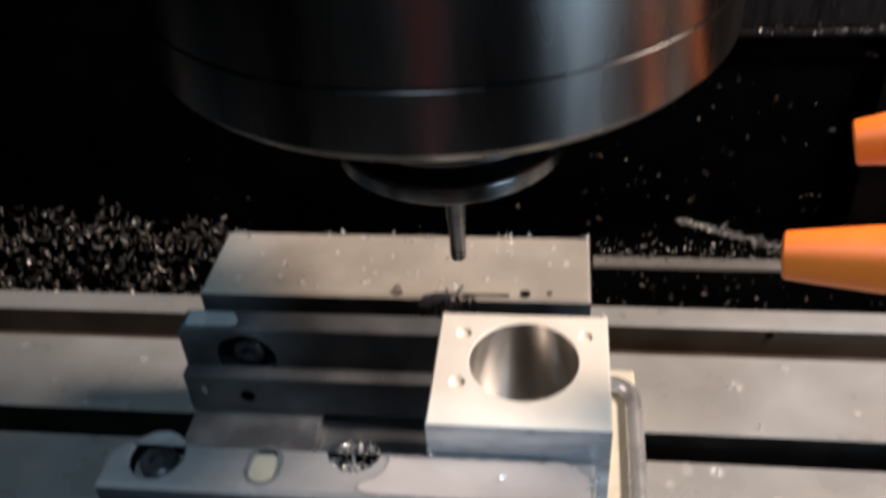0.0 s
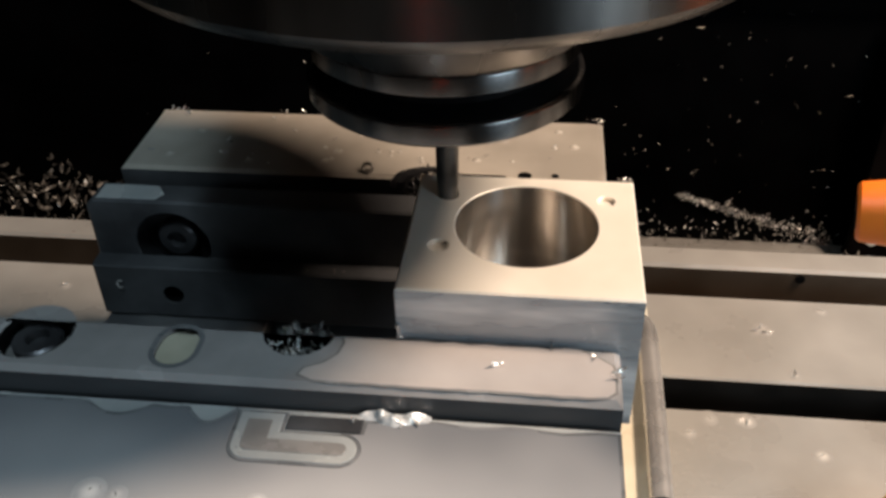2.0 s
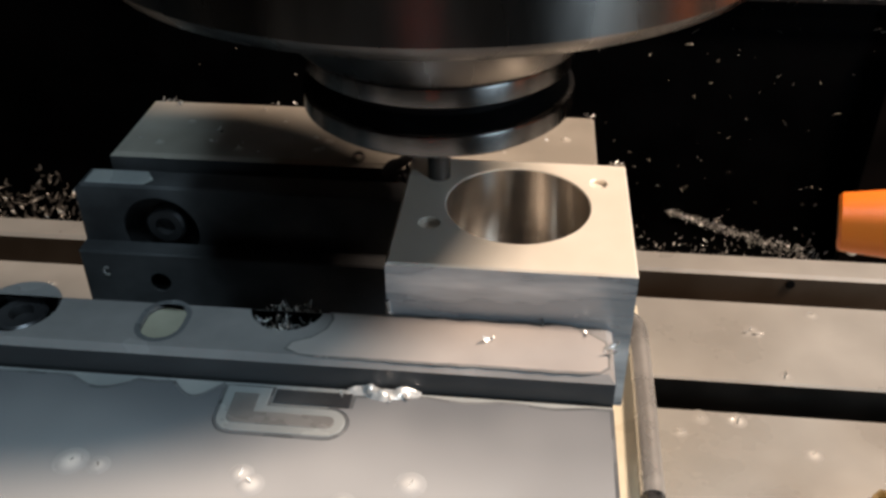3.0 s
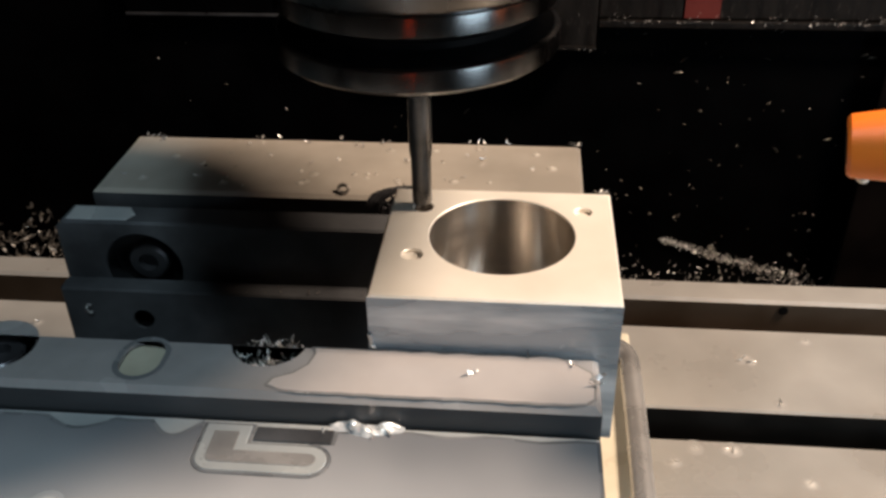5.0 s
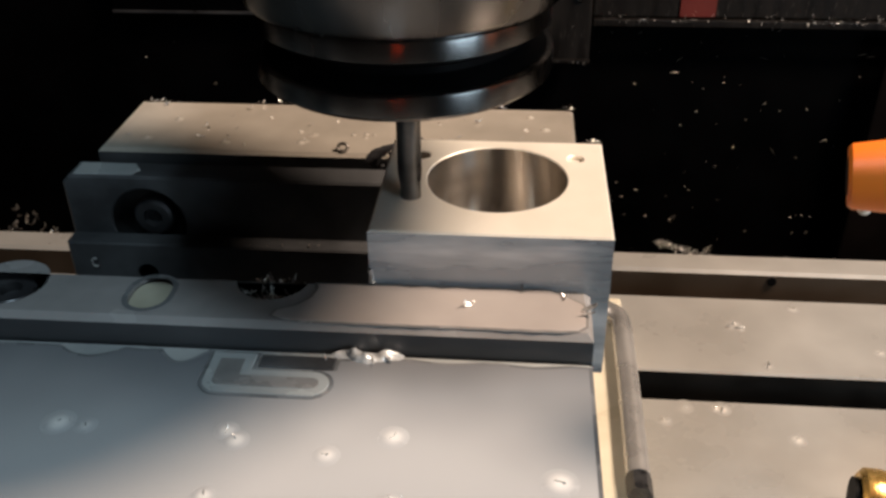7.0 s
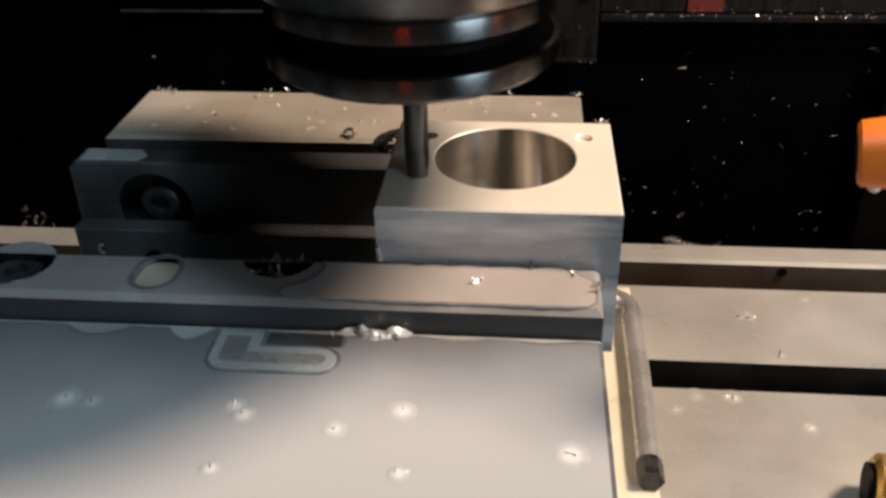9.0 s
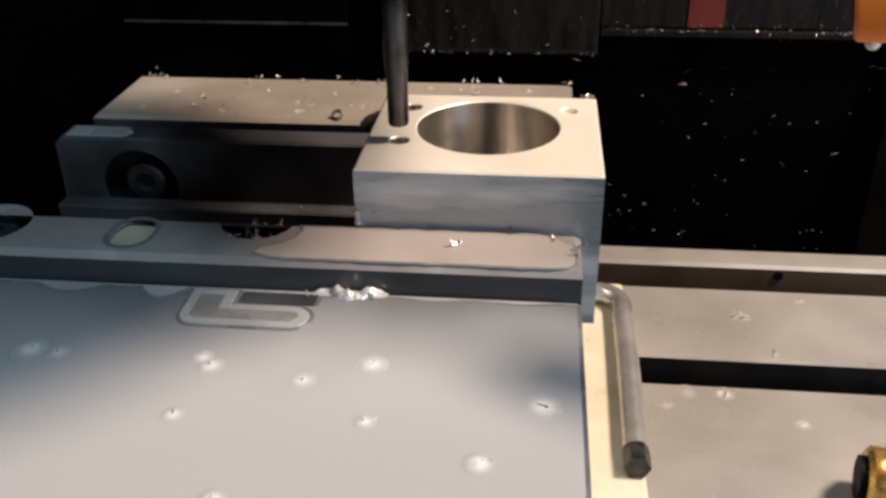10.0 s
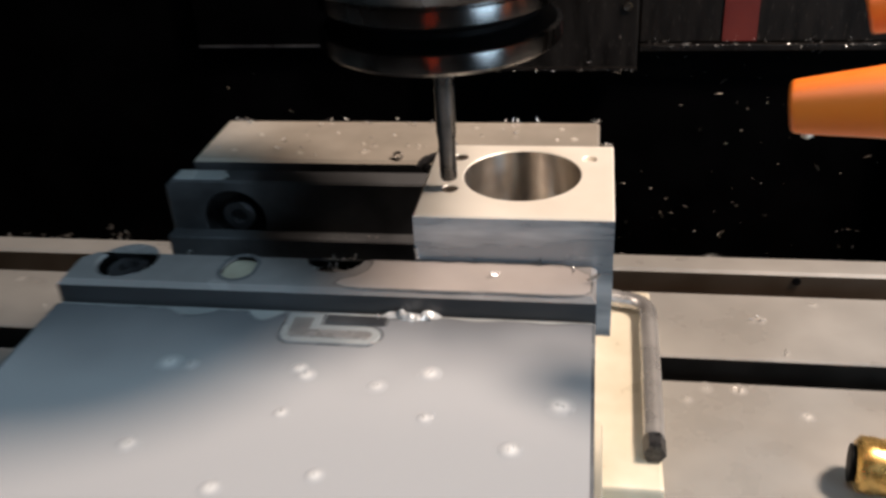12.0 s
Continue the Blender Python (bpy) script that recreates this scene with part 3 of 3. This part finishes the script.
    shore += [(-0.0085 + 0.0049 * math.sin(a), -0.031 - 0.0049 * math.cos(a)) for a in (math.pi * i / 10 for i in range(0, 10))]
    shore += [(-0.0038, -0.026), (-0.0036, -0.0225)] + [(-0.0036 + 0.0551 * i / 14, -0.0219 - 0.0005 * math.sin(i * 1.3)) for i in range(1, 15)]
    shore += [(0.0518, -0.111), (-0.1035, -0.111)]
    part("puddle_shore", plate(spread(shore[::-1], 0.0009), [], z - 0.02095, z - 0.02085, 0.00005), WATER_LINE, moving, "dark waterline of the puddle")
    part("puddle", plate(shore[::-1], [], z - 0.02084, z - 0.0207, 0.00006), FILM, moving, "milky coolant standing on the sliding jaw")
    # the film on the front jaw plate, split by the slot
    wave = lambda x: 0.0001 * math.sin(x * 900) + 0.00008 * math.sin(x * 2300)  # noqa: E731
    pool = [(-0.0125 + 0.0575 * i / 20, -0.0166 + wave(0.003 * i)) for i in range(21)] + [(0.049, -0.0162), (0.0508, -0.0145), (0.051, -0.0095), (0.0505, -0.0062), (0.047, -0.0035), (0.043, -0.0014)]
    pool += [(0.04 - 0.0525 * i / 14, -0.0016 + 3 * wave(0.05 - 0.004 * i)) for i in range(15)] + [(-0.0118, -0.0035), (-0.0127, -0.0075), (-0.0156, -0.0108), (-0.0196, -0.0128), (-0.0204, -0.0148), (-0.0172, -0.0163)]
    part("film_edge", plate(spread(pool, 0.0006), [], z - 0.0146, z - 0.0144, 0.00005), POCKET, front, "dark waterline of the film")
    # This stretch shows the warm-lit tone; the plate round it stays grey.
    part("film", plate(pool, [], z - 0.0146, z - 0.01425, 0.00008), FILM_LIT, front, "wet film before the workpiece, coloured as warm-lit")
    return v


def hex_key():
    z = TOP - 0.105 + 0.0039
    line = [(0.058, 0.1185, z), (0.0655, 0.1162, z)]
    line += [(0.0655 + 0.010 * math.sin(a), 0.1062 + 0.010 * math.cos(a), z) for a in (math.pi / 2 * i / 6 for i in range(1, 7))]
    line += [(0.0752, 0.07, z), (0.0745, 0.0265, z)]
    k = thing("hex_key", (0.0745, 0.07, TOP - 0.105), "bent steel hex key with a dark end on the vise", "key")
    RIDERS.append(k)
    part("shank", tube(line, 0.0039, 16), KEY, k)
    part("tip", tube([(0.0745, 0.0263, z), (0.07445, 0.0225, z), (0.0744, 0.0187, z)], 0.0041, 6), KEY_END, k, "dark worn hexagonal end")


def brass_fitting():
    b = thing("brass_fitting", (0.168, 0.042, 0.0), "brass cylindrical nut with a slot standing on the table", "fitting")
    RIDERS.append(b)
    r = 0.0104
    bm = tube([(0.1452, 0.036, r), (0.1466, 0.0358, r), (0.1515, 0.035, r), (0.1525, 0.0348, r), (0.21, 0.0255, r)], r, 28, radii=[r * 0.8, r * 0.97, r, r * 0.97, r * 0.98])
    part("barrel", bm, BRASS, b)
    part("collar", tube([(0.1434, 0.0363, r), (0.145, 0.036, r)], 0.0068, 20), GROOVE, b, "dark bore at the end")
    part("slot", box(0.158, 0.1594, 0.0168, 0.0275, 0.0122, 0.0185), GROOVE, b, "narrow dark slot")


def riding_swarf():
    rng = random.Random(11)
    z = TOP - 0.021
    bm = bmesh.new()
    spots = ((-0.001, -0.052), (0.013, -0.063), (-0.022, -0.064), (0.0115, -0.046), (-0.0225, -0.0465), (-0.020, -0.049), (0.034, -0.072), (0.0445, -0.056), (-0.052, -0.047), (-0.058, -0.0465), (-0.055, -0.078), (-0.008, -0.084), (-0.03, -0.09))
    for x, y in spots:
        chip(bm, (x, y, z + 0.0005), rng.uniform(0.0014, 0.0028), rng)
        if rng.random() < 0.4:
            chip(bm, (x + 0.002, y + 0.001, z + 0.0005), 0.0014, rng)
    for x, y in ((0.0465, -0.004), (0.024, -0.0085), (0.0365, -0.0005), (0.001, 0.0002 - 0.001), (0.052, -0.008), (0.0515, -0.0105)):
        chip(bm, (x, y, TOP - 0.0138), rng.uniform(0.0025, 0.0045), rng)
    for _ in range(7):
        chip(bm, (rng.uniform(-0.008, 0.009), rng.gauss(-0.0215, 0.0008), z + 0.0008), rng.uniform(0.0015, 0.003), rng)
    for x in (-0.1, -0.098, -0.096, -0.094, -0.06, -0.058, -0.052, -0.03, -0.015, -0.013, 0.015, 0.018, 0.02, 0.028, 0.05, 0.052, 0.053):
        chip(bm, (x, 0.1225 + rng.uniform(-0.001, 0.001), z + 0.0004), rng.uniform(0.0013, 0.0032), rng, rng.random() < 0.5)
    for _ in range(22):
        chip(bm, (rng.uniform(-0.1, 0.05), rng.uniform(0.086, 0.12), z + 0.0005), rng.uniform(0.0015, 0.0035), rng)
    RIDERS.append(single("vise_chips", bm, CHIP, (0, 0, z), "bright aluminium chips scattered on the wet vise jaws", "swarf", kind="stuff"))
    bm = bmesh.new()
    for x, y in spots:
        mound(bm, x, y, z + 0.00027, rng.uniform(0.003, 0.0052), rng.uniform(0.00025, 0.0004))
    RIDERS.append(single("coolant_swells", bm, SWELL, (0, 0, z + 0.00027), "low swells of milky coolant round the chips", "coolant", kind="stuff"))
    bm = bmesh.new()
    grid = []
    for a in range(31):
        u = a / 30
        grid.append([])
        for b in range(9):
            w = b / 4 - 1
            lump = 0.5 + 0.9 * noise.noise((u * 7, w * 1.5, 0.3)) + 0.3 * noise.noise((u * 19, w * 4, 2.0))
            grid[-1].append(bm.verts.new((-0.006 + 0.0165 * u, -0.0206 + 0.0023 * w * (0.5 + 0.5 * math.sin(math.pi * u)) + 0.0006 * math.sin(u * 9), z + max(0.0, 0.0026 * (1 - w * w) * math.sin(math.pi * u) ** 0.6 * max(lump, 0.15)))))
    for a, b in zip(grid, grid[1:]):
        for k in range(8):
            bm.faces.new((a[k], b[k], b[k + 1], a[k + 1])).smooth = True
    RIDERS.append(single("coolant_bead", bm, CLEAR, (0.002, -0.02, z), "glistening wet bead of swarf and coolant along the jaw", "coolant", kind="stuff"))
    bm = bmesh.new()
    for _ in range(90):
        chip(bm, (rng.gauss(-0.024, 0.006), rng.uniform(0.004, 0.022), TOP - 0.058 + rng.uniform(0, 0.008)), rng.uniform(0.003, 0.008), rng, False)
    for _ in range(70):
        a, r = rng.uniform(math.pi, 2 * math.pi), 0.0095 * math.sqrt(rng.random())
        chip(bm, (-0.0235 + r * math.cos(a), 0.002 + 0.8 * r * math.sin(a), TOP - 0.026 + rng.uniform(0, 0.008)), rng.uniform(0.002, 0.0055), rng, False)
    for _ in range(14):
        chip(bm, (rng.uniform(-0.06, 0.0), rng.uniform(0.054, 0.058), TOP - 0.039), rng.uniform(0.0007, 0.002), rng)
    wet = bmesh.new()
    for _ in range(90):
        a, r = rng.uniform(0, 2 * math.pi), 0.0085 * math.sqrt(rng.random())
        chip(wet, (-0.0235 + r * math.cos(a), 0.0002 + 0.85 * r * math.sin(a), TOP - 0.0205 + rng.uniform(0, 0.0065) * (1 - r / 0.012)), rng.uniform(0.0015, 0.005), rng, False)
    RIDERS.append(single("wet_swarf_plug", wet, CHIP, (-0.0235, 0.0, TOP - 0.024), "glistening wad of wet swarf in the jaw's half-round notch", "swarf", kind="stuff"))
    RIDERS.append(single("bed_swarf", bm, CHIP_DULL, (-0.02, 0.01, TOP - 0.06), "tangle of wet swarf between the vise jaws", "swarf", kind="stuff"))
    bm = bmesh.new()
    for _ in range(120):
        u = rng.random()
        chip(bm, (-0.018 + 0.021 * u + rng.gauss(0, 0.001), 0.0705 + rng.uniform(0, 0.0135), TOP - 0.032 + 0.0195 * u * rng.random() ** 0.5), rng.uniform(0.003, 0.0085), rng, False)
    for k in range(5):
        r, tilt = 0.005 + 0.0012 * k, 0.5 * k
        tube([(-0.009 + 0.0022 * k + r * math.cos(a), 0.076 + 0.004 * math.sin(a + tilt), TOP - 0.0225 + r * math.sin(a)) for a in (math.pi * i / 9 - 0.3 for i in range(10))], 0.0006, 5, bm)
    RIDERS.append(single("dark_swarf_tangle", bm, STEEL_DARK, (-0.005, 0.075, TOP - 0.035), "dark oily tangle of swarf beside the aluminium block", "swarf", kind="stuff"))
    bm, wet = bmesh.new(), bmesh.new()
    clip = bmesh.new()
    tube([(-0.0225 + 0.0016 * math.cos(a), 0.0855 + 0.0011 * math.sin(a), TOP - 0.02 + 0.001 * math.sin(a)) for a in (2 * math.pi * i / 14 for i in range(15))], 0.0006, 6, bm)
    tube([(-0.0975 + 0.0011 * math.cos(a), 0.0529, TOP - 0.0465 + 0.0014 * math.sin(a)) for a in (math.pi * (0.3 + 1.4 * i / 10) for i in range(11))], 0.0004, 6, clip)
    RIDERS.append(single("curled_chip", clip, CHIP, (-0.0975, 0.0533, TOP - 0.048), "small bright curl of swarf stuck to the vise's step", "swarf"))
    RIDERS.append(single("curled_chip", bm, CHIP_DULL, (-0.0225, 0.0855, TOP - 0.0212), "curled ring of bright swarf on the rear jaw's edge", "swarf"))
    bm = bmesh.new()
    for _ in range(26):
        x, y = rng.uniform(-0.098, 0.049), rng.uniform(0.0885, 0.119)
        mound(wet, x, y, TOP - 0.02128, rng.uniform(0.0014, 0.0032), rng.uniform(0.00025, 0.0006))
        chip(bm, (x, y, TOP - 0.0206), rng.uniform(0.0008, 0.0018), rng)
    RIDERS.append(single("rear_chips", bm, CHIP, (0, 0.1, TOP - 0.0212), "tiny chips in the film on the rear jaw", "swarf", kind="stuff"))
    RIDERS.append(single("rear_swells", wet, SWELL_REAR, (0, 0.1, TOP - 0.02125), "low milky swells of coolant on the rear jaw", "coolant", kind="stuff"))
    bm, wet = bmesh.new(), bmesh.new()
    table = [(0.1255, 0.1402), (0.1295, 0.1395), (0.1275, 0.142), (0.1545, 0.155), (0.136, 0.1145), (0.111, 0.0878), (0.1135, 0.0874), (0.0998, 0.0875), (0.1375, 0.0728), (0.0915, 0.08)]
    table += [(rng.uniform(-0.45, -0.14), rng.uniform(0.112, 0.155)) for _ in range(8)] + [(rng.uniform(0.165, 0.4), rng.uniform(-0.01, 0.155)) for _ in range(12)]
    for x, y in table:
        if 0.0918 < y < 0.112:
            y += 0.03
        chip(bm, (x, y, 0.0008), rng.uniform(0.002, 0.0045), rng)
        mound(wet, x, y, -0.00003, rng.uniform(0.003, 0.005), rng.uniform(0.0002, 0.0004))
    RIDERS.append(single("table_chips", bm, CHIP, (0.13, 0.1, 0), "bright aluminium chips on the wet machine table", "swarf", kind="stuff"))
    RIDERS.append(single("table_droplets", wet, SWELL_TABLE, (0.13, 0.1, 0), "low swells of coolant round chips on the table", "coolant", kind="stuff"))


# ---- the spindle head ----


def spindle():
    """Built with the cutter's tip level with the workpiece's top."""
    cx, cy = AXIS
    z = TOP
    s = thing("spindle_head", (cx, cy, z + 0.0856), "large dark turned-steel spindle nose with a tool holder", "spindle")
    HEAD.append(s)
    part("housing", lathe([(0.02, z + 0.0856), (0.0718, z + 0.0856), (0.0725, z + 0.0859), (0.0748, z + 0.0884), (0.0752, z + 0.089), (0.0752, z + 0.1028), (0.0746, z + 0.1031), (0.0746, z + 0.1036), (0.0752, z + 0.1039), (0.0752, z + 0.33)], cx, cy, 160), HOUSING, s)
    boss = part("drain_port", lathe([(0.001, 0), (0.0075, 0.0), (0.0085, 0.0006), (0.0085, 0.002), (0.0105, 0.0025), (0.0105, 0.005)], 0, 0, 40), HOUSING, s, "round recessed plug in the housing")
    a = radians(-58.5)
    out = Vector((cx + 0.0774 * math.cos(a), cy + 0.0774 * math.sin(a), z + 0.1305)) - BASES[s.name]
    boss.matrix_basis = Matrix.Translation(out) @ Matrix.Rotation(a, 4, "Z") @ Matrix.Rotation(radians(-90), 4, "Y") @ Matrix.Translation(BASES[s.name])
    part("nose", lathe([(0.03, z + 0.0642), (0.0345, z + 0.0642), (0.0358, z + 0.0655), (0.0385, z + 0.0735), (0.0405, z + 0.0745), (0.0405, z + 0.0855)], cx, cy, 128), HOUSING, s, "conical spindle nose")
    hold = part("tool_holder", lathe([(0.029, z + 0.0462), (0.0315, z + 0.0462), (0.0332, z + 0.0475), (0.0332, z + 0.0516), (0.03315, z + 0.0518), (0.033, z + 0.052), (0.0322, z + 0.0523)], cx, cy, 128), HOLDER, s, "polished lower flange of the tool holder")
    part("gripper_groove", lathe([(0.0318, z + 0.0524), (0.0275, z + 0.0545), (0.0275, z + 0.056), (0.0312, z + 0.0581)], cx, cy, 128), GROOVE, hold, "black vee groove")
    part("upper_flange", lathe([(0.0315, z + 0.0582), (0.0326, z + 0.0587), (0.0326, z + 0.0625), (0.03255, z + 0.0627), (0.0324, z + 0.0629), (0.0318, z + 0.063), (0.0318, z + 0.0641)], cx, cy, 128), HOLDER, hold)
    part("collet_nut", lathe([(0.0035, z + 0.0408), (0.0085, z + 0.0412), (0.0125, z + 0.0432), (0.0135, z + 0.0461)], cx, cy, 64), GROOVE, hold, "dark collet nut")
    bm = lathe([(0.0006, z + 0.0035), (0.0023, z + 0.0038), (0.0025, z + 0.0045), (0.00255, z + 0.016), (0.0026, z + 0.0165), (0.0029, z + 0.019), (0.003, z + 0.041)], cx, cy, 32)
    part("cutter", bm, CUTTER, s, "slim dark carbide cutter")


def nozzle(name, tip, back, label, drip):
    tip, back = Vector(tip), Vector(back)
    n = thing(name, tip, label, "nozzle", "coolant nozzles by the spindle")
    HEAD.append(n)
    way = (back - tip).normalized()
    at = lambda d: tip + way * d  # noqa: E731
    part("cone", tube([at(d) for d in (0, 0.0006, 0.008, 0.02, 0.034)], 1, 32, radii=[0.0052, 0.0058, 0.0066, 0.0078, 0.0086]), ORANGE, n)
    part("mouth", tube([at(-0.0002), at(0.0)], 0.0034, 24), GROOVE, n, "dark nozzle mouth")
    part("ball_joint", tube([at(0.0345 + 0.013 * (1 - math.cos(a)) / 2) for a in (math.pi * i / 8 for i in range(1, 8))], 1, 32, radii=[0.0105 * math.sin(math.pi * i / 8) + 0.002 for i in range(1, 8)]), ORANGE, n)
    part("hose_segment", tube([at(0.047), at(0.05), at(0.064), at(0.066)], 1, 32, radii=[0.008, 0.0098, 0.0088, 0.0075]), ORANGE, n)
    part("hose", tube([at(0.066), at(0.09), at(0.12) + Vector((0, 0, 0.01)), at(0.15) + Vector((0, 0, 0.04)), at(0.16) + Vector((0, 0, 0.09)), at(0.165) + Vector((0, 0, 0.2))], 0.0085, 20), ORANGE, n)
    if drip:
        bm = bmesh.new()
        bmesh.ops.create_uvsphere(bm, u_segments=16, v_segments=10, radius=0.0013)
        bmesh.ops.translate(bm, verts=bm.verts, vec=tip + way * 0.004 + Vector((0, 0, -0.0063)))
        part("drip", bm, WHITE, n, "hanging pale drop of coolant", True)


enclosure()
indicator_lamp()
back_swarf()
machine_table()
vise()
workpiece()
hex_key()
brass_fitting()
riding_swarf()
spindle()
nozzle("coolant_nozzle", (0.0925, -0.0315, TOP + 0.0458), (0.165, -0.05, TOP + 0.0578), "orange plastic coolant nozzle with a drop at its mouth", True)
nozzle("coolant_nozzle", (0.1135, 0.0, TOP + 0.0578), (0.175, -0.012, TOP + 0.0758), "smaller-looking orange plastic coolant nozzle behind the other", False)


# ---- what moves ----
HEAD_ROWS = [(0, 0.0292), (0.1, 0.0105), (0.2, -0.0025), (0.4, -0.0035), (0.5, -0.0035), (0.7, -0.003), (1.0, -0.0026), (1.5, -0.008), (2.0, -0.0142), (2.5, -0.0197), (3.0, -0.0239), (3.2, -0.0255),
             (3.8, -0.0292), (4.2, -0.0215), (4.6, -0.0066), (5.0, -0.0023), (5.2, -0.0008), (5.5, -0.0003), (6.0, -0.003), (6.5, -0.0074), (7.0, -0.0127), (7.2, -0.0147), (8.0, -0.021), (8.4, -0.0212), (8.8, -0.0175),
             (9.0, -0.0152), (9.5, -0.0062), (9.8, -0.0014), (10.2, 0.001), (11.5, 0.001), (12.0, -0.0004)]
TABLE_ROWS = [(0, -0.023), (4.9, -0.023), (5.3, -0.023), (5.4, -0.011), (5.5, 0.0), (6.0, 0.0), (12.0, 0.0)]


def motions():
    walk(FLOORS[0], [(0, pose(0, 0, 0)), (0.2, pose(0, 0, -0.0035)), (1.0, pose(0, 0, -0.0036)), (1.5, pose(0, 0, -0.0058)), (2.5, pose(0, 0, -0.0162)), (3.2, pose(0, 0, -0.0232)), (3.8, pose(0, 0, -0.0275)), (12.0, pose(0, 0, -0.0275))])
    walk(FLOORS[1], [(0, pose(0, 0, 0)), (6.0, pose(0, 0, 0)), (6.5, pose(0, 0, -0.0047)), (7.0, pose(0, 0, -0.0107)), (8.2, pose(0, 0, -0.0197)), (12.0, pose(0, 0, -0.0197))])
    for ob in HEAD:
        b = ob.location.copy()
        walk(ob, [(t, pose(b.x, b.y, b.z + dz)) for t, dz in HEAD_ROWS])
    for ob in RIDERS:
        b = ob.location.copy()
        walk(ob, [(t, pose(b.x, b.y + dy, b.z)) for t, dy in TABLE_ROWS])


motions()
